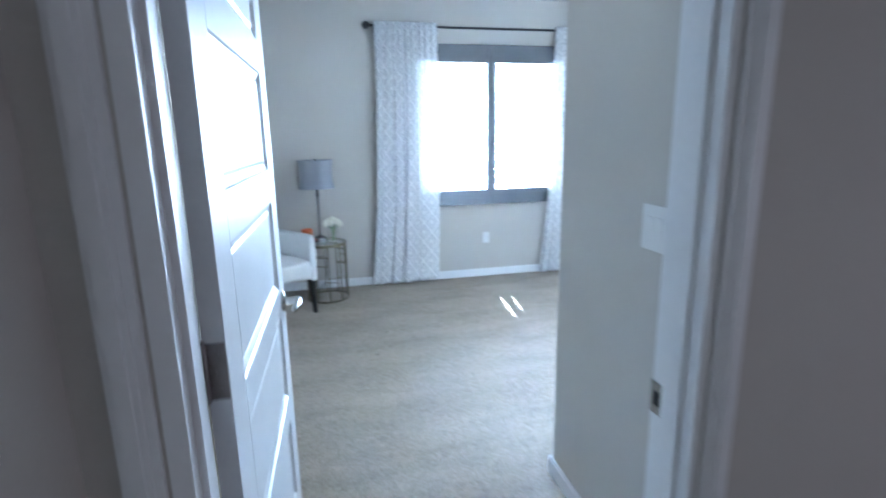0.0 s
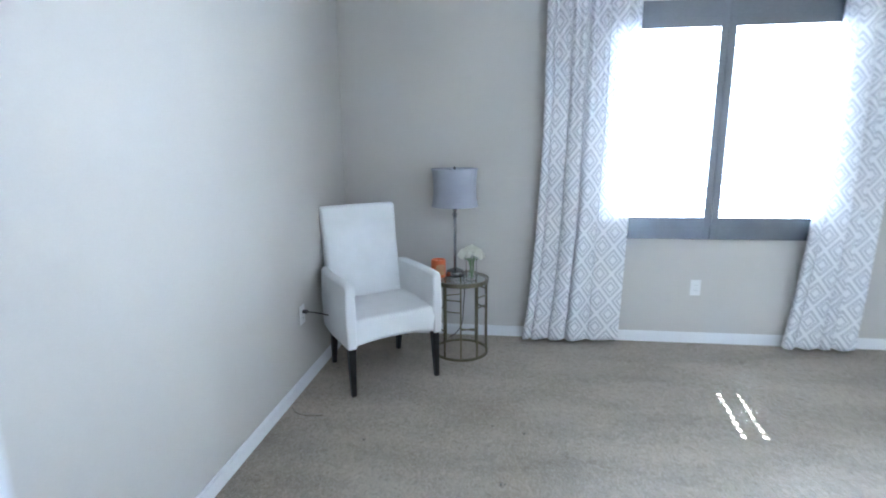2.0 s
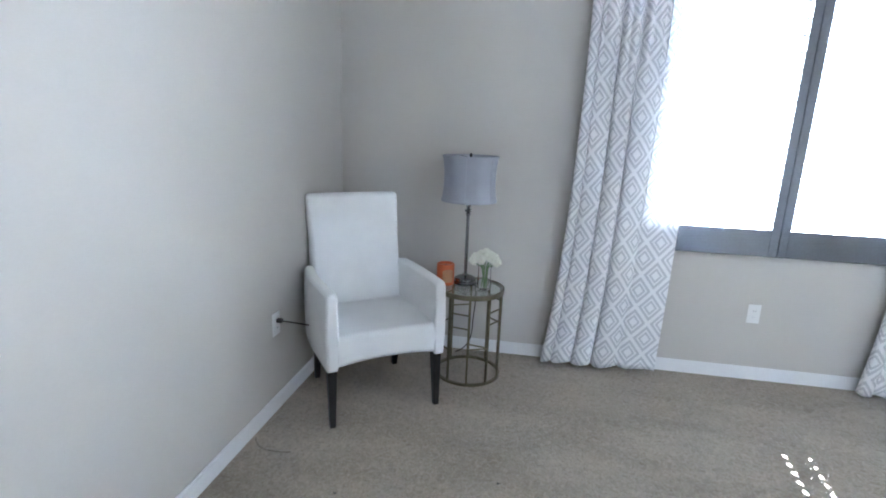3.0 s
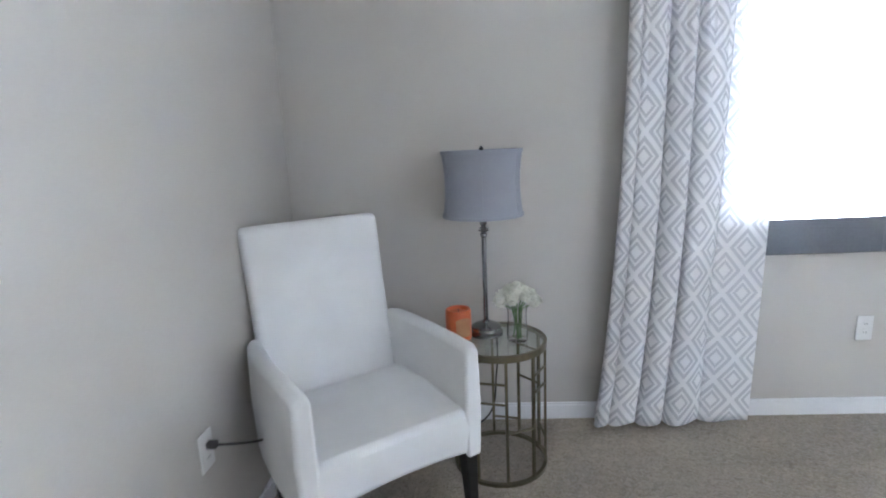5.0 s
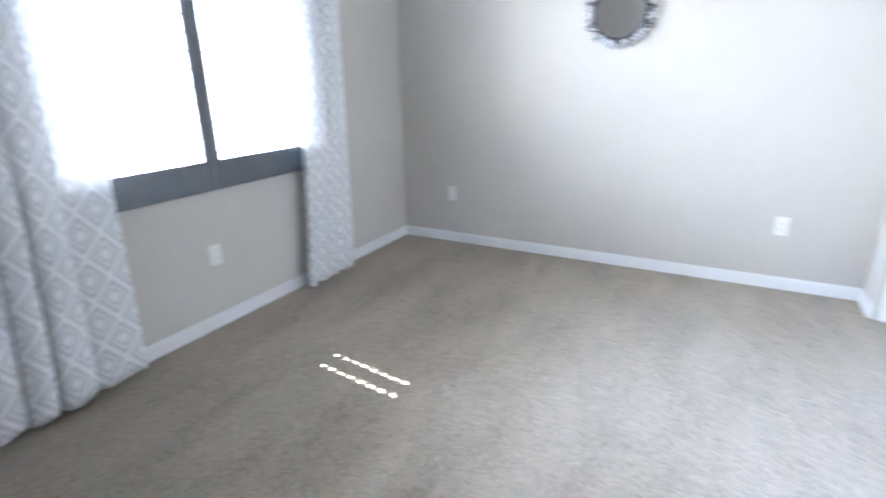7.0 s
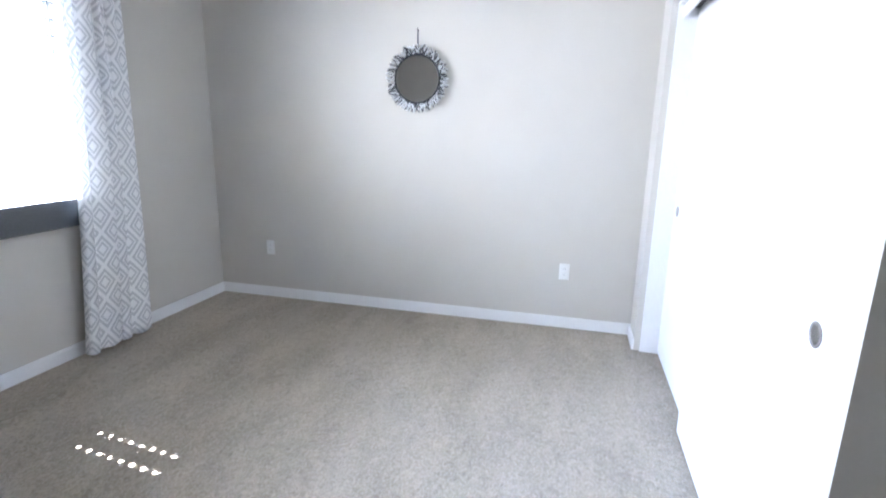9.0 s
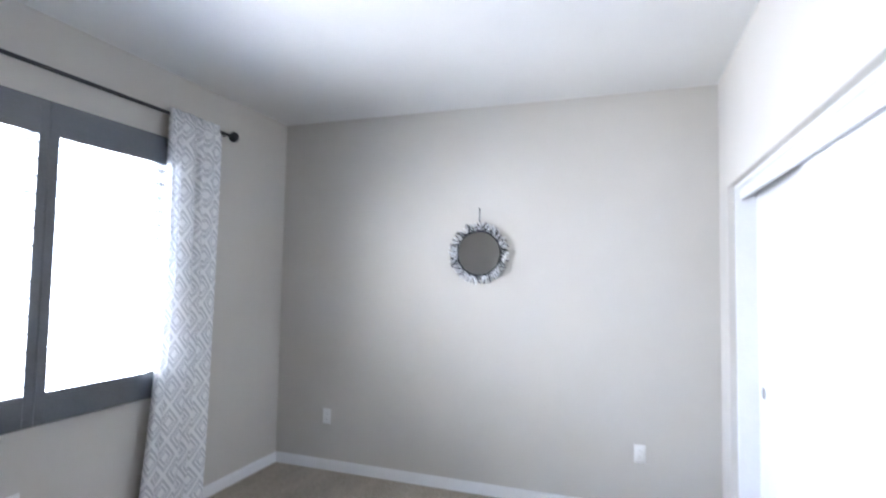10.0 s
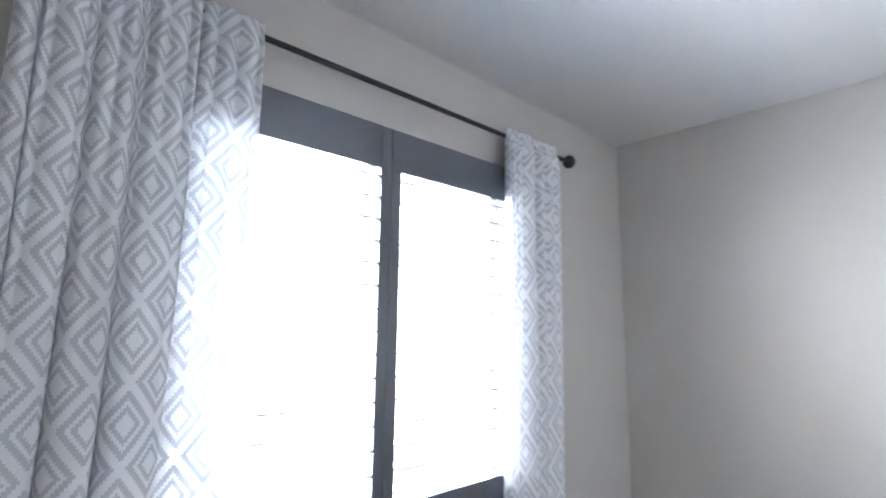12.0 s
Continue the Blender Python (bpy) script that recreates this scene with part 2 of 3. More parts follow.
# ---- the room ----
W, E, N, S, TOP = -1.135, 3.32, 5.10, 1.895, 2.74
ALCOVE_E, DOOR_Y0, DOOR_Y1 = 0.69, 0.782, 0.902
WIN_X0, WIN_X1, WIN_Z0, WIN_Z1 = 0.69, 2.194, 0.80, 2.305
DOOR_X0, DOOR_X1, DOOR_TOP = -0.450, 0.442, 2.045
CL_X0, CL_X1, CL_TOP, CL_BACK = 0.81, 3.06, 2.045, 1.15

structure("floor", [(W - 0.12, E + 0.12, -1.6, N + 0.15, -0.2, 0)], CARPET, "beige cut-pile carpet with vacuum marks covering the floor", "carpet")
structure("ceiling", [(W - 0.12, E + 0.12, -1.6, N + 0.15, TOP, TOP + 0.2)], CEILING, "smooth white painted bedroom ceiling", "ceiling")
structure("wall_north", [(W - 0.12, WIN_X0, N, N + 0.15, 0, TOP), (WIN_X1, E + 0.12, N, N + 0.15, 0, TOP),
                         (WIN_X0, WIN_X1, N, N + 0.15, 0, WIN_Z0), (WIN_X0, WIN_X1, N, N + 0.15, WIN_Z1, TOP)],
          WALL, "greige painted wall with the window opening", "wall")
structure("wall_west", [(W - 0.12, W, DOOR_Y1, N, 0, TOP)], WALL, "greige painted wall beside the armchair", "wall")
structure("wall_east", [(E, E + 0.12, 1.03, N, 0, TOP)], WALL, "greige painted wall with a round mirror", "wall")
structure("wall_south", [(ALCOVE_E, CL_X0, S - 0.11, S, 0, TOP), (CL_X1, E, S - 0.11, S, 0, TOP), (CL_X0, CL_X1, S - 0.11, S, CL_TOP, TOP)],
          WALL, "greige painted wall around the closet opening", "wall")
structure("wall_closet_side", [(ALCOVE_E, ALCOVE_E + 0.11, DOOR_Y1, S - 0.11, 0, TOP)], WALL, "greige painted side wall by the entry door", "wall")
structure("wall_closet_back", [(ALCOVE_E + 0.11, E, 1.03, CL_BACK, 0, TOP)], WALL, "plain wall at the back of the closet", "wall")
structure("wall_entry", [(W - 0.12, DOOR_X0, DOOR_Y0, DOOR_Y1, 0, TOP), (DOOR_X1, 2.5, DOOR_Y0, DOOR_Y1, 0, TOP), (DOOR_X0, DOOR_X1, DOOR_Y0, DOOR_Y1, DOOR_TOP, TOP)],
          WALL, "greige painted wall around the entry doorway", "wall")
structure("wall_hall_west", [(-0.68, -0.56, -1.6, DOOR_Y0, 0, TOP)], WALL, "greige hallway wall beside the doorway", "wall")
structure("wall_hall_south", [(-0.56, 2.5, -1.6, -1.48, 0, TOP)], WALL, "plain hallway wall behind the doorway", "wall")
# unseen end wall; its opening is added to hold the hallway's fill lamp
structure("wall_hall_east", [(2.38, 2.5, -1.48, -1.12, 0, TOP), (2.38, 2.5, 0.12, DOOR_Y0, 0, TOP), (2.38, 2.5, -1.12, 0.12, 2.1, TOP), (3.2, 3.32, -1.6, DOOR_Y0, 0, TOP), (2.5, 3.2, -1.6, -1.48, 0, TOP), (2.5, 3.2, DOOR_Y0, DOOR_Y1, 0, TOP)], WALL, "plain unseen hallway end wall, opened for an added lamp", "wall")

# baseboards, butted at the corners
BH, BT = 0.082, 0.014
skirting = []


def baseboard(x0, x1, y0, y1):
    bm = box(B(), x0, x1, y0, y1, 0.002, BH - 0.012)
    cx, cy = (0.004 if x1 - x0 < 0.02 else 0), (0.004 if y1 - y0 < 0.02 else 0)
    box(bm, x0 + cx, x1 - cx, y0 + cy, y1 - cy, BH - 0.012, BH)
    skirting.append(tagged(new("baseboard", mesh_of("baseboard", bm, WHITE)), "white painted baseboard along the wall", "baseboard", kind="structure"))


baseboard(W + BT, E - BT, N - BT, N)
baseboard(W, W + BT, DOOR_Y1 + BT, N)
baseboard(E - BT, E, S, N)
baseboard(CL_X1, E - BT, S, S + BT)
baseboard(ALCOVE_E - BT, CL_X0, S, S + BT)
baseboard(ALCOVE_E - BT, ALCOVE_E, DOOR_Y1 + BT, S)
baseboard(W, DOOR_X0 - 0.062, DOOR_Y1, DOOR_Y1 + BT)
baseboard(-0.56, -0.56 + BT, -1.48, DOOR_Y0)
baseboard(DOOR_X1 + 0.062, 2.38, DOOR_Y0 - BT, DOOR_Y0)

# ---- entry doorway ----
frame_1 = thing("door_frame", pose(0, 0, 0), "white moulded door casing and jamb of the entry", "door frame", kind="structure")


CASING = ((0.006, 0.019, 0.010), (0.019, 0.028, 0.014), (0.028, 0.049, 0.018), (0.049, 0.060, 0.012))


def casing(y, out):
    """Moulded casing on one face of the entry wall; out is the way off the wall."""
    for x0, side in ((DOOR_X0, -1), (DOOR_X1, 1)):
        bm = B()
        for a, b, d in CASING:
            xa, xb = sorted((x0 + side * a, x0 + side * b))
            ya, yb = sorted((y, y + out * d))
            box(bm, xa, xb, ya, yb, 0, DOOR_TOP + a)
        part("casing", bm, WHITE, frame_1)
    bm = B()
    for a, b, d in CASING:
        ya, yb = sorted((y, y + out * d))
        box(bm, DOOR_X0 - b, DOOR_X1 + b, ya, yb, DOOR_TOP + a, DOOR_TOP + b)
    part("head_casing", bm, WHITE, frame_1)


casing(DOOR_Y0, -1)
casing(DOOR_Y1, 1)
for x0, x1 in ((DOOR_X0, DOOR_X0 + 0.031), (DOOR_X1 - 0.018, DOOR_X1)):
    bm = box(B(), x0, x1, DOOR_Y0 - 0.002, DOOR_Y1 + 0.002, 0, DOOR_TOP)
    a, b = (x1, x1 + 0.011) if x0 < 0 else (x0 - 0.011, x0)
    box(bm, a, b, DOOR_Y0 + 0.03, DOOR_Y1 - 0.042, 0, DOOR_TOP - 0.018)
    part("jamb", bm, WHITE, frame_1)
part("head_jamb", box(B(), DOOR_X0 + 0.031, DOOR_X1 - 0.018, DOOR_Y0 - 0.002, DOOR_Y1 + 0.002, DOOR_TOP - 0.018, DOOR_TOP), WHITE, frame_1)
bm = box(B(), DOOR_X1 - 0.0205, DOOR_X1 - 0.0185, DOOR_Y1 - 0.034, DOOR_Y1 + 0.004, 0.90, 0.97, 0.0006)
strike = part("strike_plate", bm, NICKEL, frame_1, "satin nickel strike plate")
part("latch_hole", box(B(), DOOR_X1 - 0.0212, DOOR_X1 - 0.0206, DOOR_Y1 - 0.024, DOOR_Y1 - 0.008, 0.92, 0.95), SLOT, strike)

# the door leaf, standing open into the room; local x runs from the hinge to the free edge
LEAF, THICK, HEIGHT = 0.85, 0.036, 2.02
door_1 = thing("door_1", pose(-0.399, 0.905, 0.012, 0, 0, 88.7), "white panelled interior door standing open", "door", kind="structure")
PANELS = ((0.29, 0.56), (0.645, 0.915), (1.00, 1.27), (1.363, 1.633), (1.72, 1.92))
STILE = 0.12
for x0, x1 in ((0, STILE), (LEAF - STILE, LEAF)):
    part("stile", box(B(), x0, x1, -THICK / 2, THICK / 2, 0, HEIGHT, 0.0015), DOOR, door_1)
edges = [0] + [z for p in PANELS for z in p] + [HEIGHT]
for z0, z1 in zip(edges[0::2], edges[1::2]):
    part("rail", box(B(), STILE, LEAF - STILE, -THICK / 2, THICK / 2, z0, z1), DOOR, door_1)


def raised_panel(x0, x1, z0, z1):
    """A recessed field with a sloping moulding round it on both faces."""
    bm = B()
    for side in (-1, 1):
        loops = []
        for inset, y in ((0, 0.018), (0.004, 0.0135), (0.018, 0.0085), (0.022, 0.0065), (0.030, 0.0105), (0.036, 0.0108)):
            loops.append([bm.verts.new((x, side * y, z)) for x, z in
                          ((x0 + inset, z0 + inset), (x1 - inset, z0 + inset), (x1 - inset, z1 - inset), (x0 + inset, z1 - inset))])
        for a, b in zip(loops, loops[1:]):
            for k in range(4):
                bm.faces.new((a[k], a[(k + 1) % 4], b[(k + 1) % 4], b[k]))
        bm.faces.new(loops[-1])
    return bm


for z0, z1 in PANELS:
    part("panel", raised_panel(STILE, LEAF - STILE, z0, z1), DOOR, door_1)
for z in (0.2, 1.077, 1.82):
    bm = box(B(), -0.0024, 0.0, -0.0165, 0.0165, z - 0.05, z + 0.05, 0.0008)
    for k in range(5):
        rod(bm, (-0.004, 0.0185, z - 0.05 + 0.02 * k), (-0.004, 0.0185, z - 0.0306 + 0.02 * k), 0.0072)
    rod(bm, (-0.004, 0.0185, z - 0.056), (-0.004, 0.0185, z + 0.056), 0.0045)
    box(bm, -0.046, -0.008, 0.0160, 0.0188, z - 0.05, z + 0.05)
    for dz in (-0.033, 0, 0.033):
        box(bm, -0.0034, -0.002, -0.006 + 0.006 * (dz == 0), 0.002 + 0.006 * (dz == 0), z + dz - 0.004, z + dz + 0.004)
    part("hinge", bm, HINGE, door_1, "tarnished nickel butt hinge")
for side in (-1, 1):
    y = side * THICK / 2
    handle = part("door_handle", lathe(B(), [(0.001, 0), (0.033, 0.0), (0.033, 0.004), (0.030, 0.008), (0.024, 0.010), (0.0125, 0.011), (0.0115, 0.030), (0.0135, 0.042), (0.0125, 0.056), (0.009, 0.060), (0.001, 0.061)], steps=28),
                  NICKEL, door_1, "satin nickel lever handle", 40, pose(LEAF - 0.064, y, 0.945, -90 * side, 0, 0))
    # the lever runs back towards the hinge, thinning and bowing a little to its tip
    rings = []
    for k in range(13):
        u = k / 12
        w, d = 0.0125 - 0.002 * u, 0.0105 - 0.002 * u
        if k in (0, 12):
            w, d = w * 0.55, d * 0.55
        rings.append([(0.010 - 0.105 * u, w * math.sin(q) * side, 0.049 + 0.006 * math.sin(math.pi * u) - 0.010 * u * u + d * math.cos(q)) for q in (2 * math.pi * j / 14 for j in range(14))])
    part("lever", sheet_solid(rings), NICKEL, handle, "", 50)
part("latch_plate", box(B(), LEAF - 0.0005, LEAF + 0.0012, -0.0125, 0.0125, 0.915, 0.975), NICKEL, door_1)


def wall_plate(m, slots, width=0.07, tall=0.115, label="white duplex outlet with cover plate on the wall", category="outlet"):
    """A cover plate; local z is off the wall, y up."""
    t = thing("wall_outlet" if category == "outlet" else "light_switch", m, label, category)
    part("cover_plate", box(B(), -width / 2, width / 2, -tall / 2, tall / 2, 0, 0.006, 0.0025), PLASTIC, t, smooth=30)
    for kind, x, y in slots:
        if kind == "socket":
            s = part("socket", lathe(B(), [(0.0165, 0.005), (0.0165, 0.0075), (0.0155, 0.008)], (x, y, 0), 20), PLASTIC, t)
            for dx in (-0.0055, 0.0055):
                part("slot", box(B(), x + dx - 0.001, x + dx + 0.001, y - 0.004, y + 0.004, 0.0078, 0.0084), SLOT, s)
        else:
            part("rocker", box(B(), x - 0.0165, x + 0.0165, y - 0.033, y + 0.033, 0.005, 0.0095, 0.002, pose(0, 0, 0, 2.5, 0, 0)), PLASTIC, t)
    return t


DUPLEX = (("socket", 0, 0.02), ("socket", 0, -0.02))
wall_plate(pose(1.402, N, 0.415, 90, 0, 0), DUPLEX)
wall_plate(pose(E, 4.637, 0.408, 90, 0, -90), DUPLEX)
wall_plate(pose(E, 2.36, 0.408, 90, 0, -90), DUPLEX)
wall_plate(pose(W, 4.165, 0.45, 90, 0, 90), DUPLEX, label="white duplex outlet with a plug in it")
wall_plate(pose(ALCOVE_E, 1.275, 1.20, 90, 0, -90), [("rocker", x, 0) for x in (-0.046, 0, 0.046)], 0.165, 0.13, "white three-gang light switch by the doorway", "switch")

# ---- closet ----
closet_frame = thing("closet_frame", pose(0, 0, 0), "white closet jamb and track fascia", "closet frame", kind="structure")
for x0, x1 in ((CL_X0, CL_X0 + 0.018), (CL_X1 - 0.018, CL_X1)):
    part("jamb", box(B(), x0, x1, S - 0.19, S - 0.035, 0, CL_TOP), WHITE, closet_frame)
part("head_jamb", box(B(), CL_X0 + 0.018, CL_X1 - 0.018, S - 0.19, S - 0.035, CL_TOP - 0.018, CL_TOP), WHITE, closet_frame)
part("fascia", box(B(), CL_X0 + 0.018, CL_X1 - 0.018, S - 0.075, S - 0.062, CL_TOP - 0.08, CL_TOP - 0.018, 0.002), WHITE, closet_frame, "white track fascia")
part("track", box(B(), CL_X0 + 0.018, CL_X1 - 0.018, S - 0.18, S - 0.08, CL_TOP - 0.032, CL_TOP - 0.018), DARK_METAL, closet_frame, "dark sliding track")


def closet_door(x0, x1, y, pull, name_label):
    t = thing("closet_door", pose(x0, y, 0.012), name_label, "closet door", "sliding closet doors")
    part("leaf", box(B(), 0, x1 - x0, -0.035, 0, 0, 2.0 if y < 1.78 else 1.972, 0.002), WHITE, t)
    cup = part("finger_pull", lathe(B(), [(0.029, -0.002), (0.031, 0.002), (0.026, 0.0035), (0.022, 0.0012)], (0, 0, 0), 28), HINGE, t, "round dark nickel finger pull", 40, pose(pull - x0, 0.0, 0.905, -90, 0, 0))
    part("cup", lathe(B(), [(0.001, 0.0011), (0.021, 0.0013), (0.0215, 0.0022)], (0, 0, 0), 24), NICKEL, cup)


closet_door(0.83, 2.13, 1.80, 1.05, "white flat sliding closet door in front")
closet_door(2.04, 3.04, 1.757, 2.945, "white flat sliding closet door behind the other")

# ---- window ----
window_1 = thing("window_1", pose(0, 0, 0), "white vinyl sliding window behind plantation shutters", "window", kind="structure")
FY0, FY1 = N + 0.075, N + 0.13
for name, b in (("window_frame", (WIN_X0, WIN_X0 + 0.045, FY0, FY1, WIN_Z0, WIN_Z1)), ("window_frame", (WIN_X1 - 0.045, WIN_X1, FY0, FY1, WIN_Z0, WIN_Z1)),
                ("window_frame", (WIN_X0 + 0.045, WIN_X1 - 0.045, FY0, FY1, WIN_Z0, WIN_Z0 + 0.045)), ("window_frame", (WIN_X0 + 0.045, WIN_X1 - 0.045, FY0, FY1, WIN_Z1 - 0.045, WIN_Z1)),
                ("meeting_stile", (1.422, 1.462, FY0, FY1, WIN_Z0 + 0.045, WIN_Z1 - 0.045))):
    part(name, box(B(), *b, 0.002), VINYL, window_1)
for x0, x1 in ((WIN_X0 + 0.045, 1.422), (1.462, WIN_X1 - 0.045)):
    pane = part("pane", box(B(), x0, x1, FY0 + 0.025, FY0 + 0.029, WIN_Z0 + 0.045, WIN_Z1 - 0.045), PANE, window_1)
    pane.visible_shadow = False

SH_Y0, SH_Y1 = N - 0.053, N - 0.024
SH_Z0, SH_Z1, MID = 0.773, 2.313, 1.442
shutter_frame = thing("shutter_frame", pose(0, 0, 0), "slate grey shutter frame mounted round the window", "shutter frame", kind="structure")
for b in ((WIN_X0 - 0.045, WIN_X0 - 0.004, SH_Y0 - 0.004, N, SH_Z0 - 0.004, SH_Z1 + 0.004), (WIN_X1 + 0.004, WIN_X1 + 0.045, SH_Y0 - 0.004, N, SH_Z0 - 0.004, SH_Z1 + 0.004)):
    part("side_frame", box(B(), *b, 0.002), SLATE, shutter_frame)
part("sill_frame", box(B(), WIN_X0 - 0.004, WIN_X1 + 0.004, SH_Y0 + 0.012, N, SH_Z0 - 0.003, SH_Z0 + 0.018), SLATE, shutter_frame)
part("head_frame", box(B(), WIN_X0 - 0.004, WIN_X1 + 0.004, SH_Y0 + 0.012, N, SH_Z1 - 0.018, SH_Z1 + 0.003), SLATE, shutter_frame)

PITCH, LOUVERS, LOW, HIGH = 0.0812, 15, 0.926, 2.144


def louver(length, clip_left):
    """An elliptical blade along x with its corners clipped at the end beside the meeting stiles."""
    bm = B()
    prof = [(0.0445 * math.cos(a), math.copysign(0.005 * abs(math.sin(a)) ** 0.35, math.sin(a)))
            for a in (2 * math.pi * (k + 0.5) / 16 for k in range(16))]
    ends = [(-0.001, 1.0), (0.03, 1.0)] if not clip_left else [(-0.001, 0.575), (0.010, 0.58), (0.016, 1.0)]
    far = [(length - 0.018, 1.0), (length - 0.012, 0.58), (length + 0.001, 0.575)] if not clip_left else [(length - 0.03, 1.0), (length + 0.001, 1.0)]
    rings = [[bm.verts.new((x, y * s, z)) for y, z in prof] for x, s in ends + far]
    for a, b in zip(rings, rings[1:]):
        for k in range(16):
            bm.faces.new((a[k], a[(k + 1) % 16], b[(k + 1) % 16], b[k]))
    bm.faces.new(rings[0])
    bm.faces.new(rings[-1])
    return mesh_of("louver", bm, SLATE, 40)


def shutter(x0, x1, middle_left):
    t = thing("plantation_shutter", pose(x0, 0, 0), "slate grey plantation shutter with open louvers", "shutter", "window shutters")
    w = x1 - x0
    for a, b in ((0, 0.047), (w - 0.047, w)):
        part("stile", box(B(), a, b, SH_Y0, SH_Y1, SH_Z0 + 0.002, SH_Z1 - 0.002, 0.0025), SLATE, t)
    part("bottom_rail", box(B(), 0.047, w - 0.047, SH_Y0 + 0.001, SH_Y1 - 0.001, SH_Z0 + 0.002, LOW), SLATE, t)
    part("top_rail", box(B(), 0.047, w - 0.047, SH_Y0 + 0.001, SH_Y1 - 0.001, HIGH, SH_Z1 - 0.002), SLATE, t)
    blade = louver(w - 0.096, middle_left)
    for k in range(LOUVERS):
        ob = new("louver", blade)
        ob.parent = t
        ob.matrix_basis = pose(0.048, (SH_Y0 + SH_Y1) / 2 + 0.004, LOW + PITCH * (k + 0.5), 1)
    rx = w - 0.075 if middle_left else 0.075
    part("tilt_rod", box(B(), rx - 0.004, rx + 0.004, SH_Y1 + 0.034, SH_Y1 + 0.042, LOW + 0.03, HIGH - 0.03), SLATE, t)
    kx = w - 0.03 if middle_left else 0.03
    part("knob", lathe(B(), [(0.004, 0), (0.004, 0.008), (0.008, 0.012), (0.008, 0.016), (0.001, 0.018)], steps=16), NICKEL, t, "small nickel pull knob", 40, pose(kx - 0.03 if middle_left else kx + 0.03, SH_Y0, 0.90, 90))
    return t


shutter(WIN_X0 - 0.002, MID - 0.001, False)
shutter(MID + 0.001, WIN_X1 + 0.002, True)

# eave that shades the upper half of the window
structure("roof_eave", [(W - 0.6, E + 0.6, N + 0.15, N + 0.90, 2.87, 3.02)], STUCCO, "stucco roof eave outside above the window", "eave")
# unseen wall added facing the window to hold back low sky light
structure("light_block_north", [(-40, 40, 13, 13.3, -0.2, 4.0)], STUCCO, "unseen stucco wall added to block low sky light", "wall")
# two unseen side walls added to cut slanting light onto the room's walls
structure("light_block_west", [(-1.9, -1.6, N + 0.15, 13, -0.2, 6.0)], STUCCO, "unseen stucco wall added to block slanting light", "wall")
structure("light_block_east", [(4.5, 4.8, N + 0.15, 13, -0.2, 6.0)], STUCCO, "unseen stucco wall added to block slanting light", "wall")
# unseen ground, added to bounce sunlight up through the window
ground = tagged(new("ground", mesh_of("ground", box(B(), -400, 400, N + 0.15, 800, -0.5, -0.2), GRAVEL)), "unseen gravel ground added outside to bounce sunlight", "ground", kind="structure")

# ---- curtains ----
ROD_Z, ROD_Y = 2.452, 5.018
curtain_rod = thing("curtain_rod", pose(0, 0, 0), "thin dark metal curtain rod with ball finials", "curtain rod")
part("pole", rod(B(), (0.27, ROD_Y, ROD_Z), (2.59, ROD_Y, ROD_Z), 0.011, 16), DARK_METAL, curtain_rod, smooth=40)
for x in (0.242, 2.618):
    s = -1 if x < 1 else 1
    bm = lathe(B(), [(0.012, -0.034), (0.017, -0.031), (0.012, -0.026), (0.024, -0.022), (0.034, -0.009), (0.037, 0.003), (0.033, 0.017), (0.021, 0.030), (0.001, 0.036)], steps=24)
    part("finial", bm, DARK_METAL, curtain_rod, smooth=50, at=pose(x, ROD_Y, ROD_Z, 0, 90 * s, 0))
for x in (0.32, 2.54):
    bm = rod(B(), (x, ROD_Y, ROD_Z - 0.013), (x, N, ROD_Z - 0.013), 0.005)
    box(bm, x - 0.012, x + 0.012, N - 0.005, N, ROD_Z - 0.05, ROD_Z + 0.02)
    part("bracket", bm, DARK_METAL, curtain_rod)


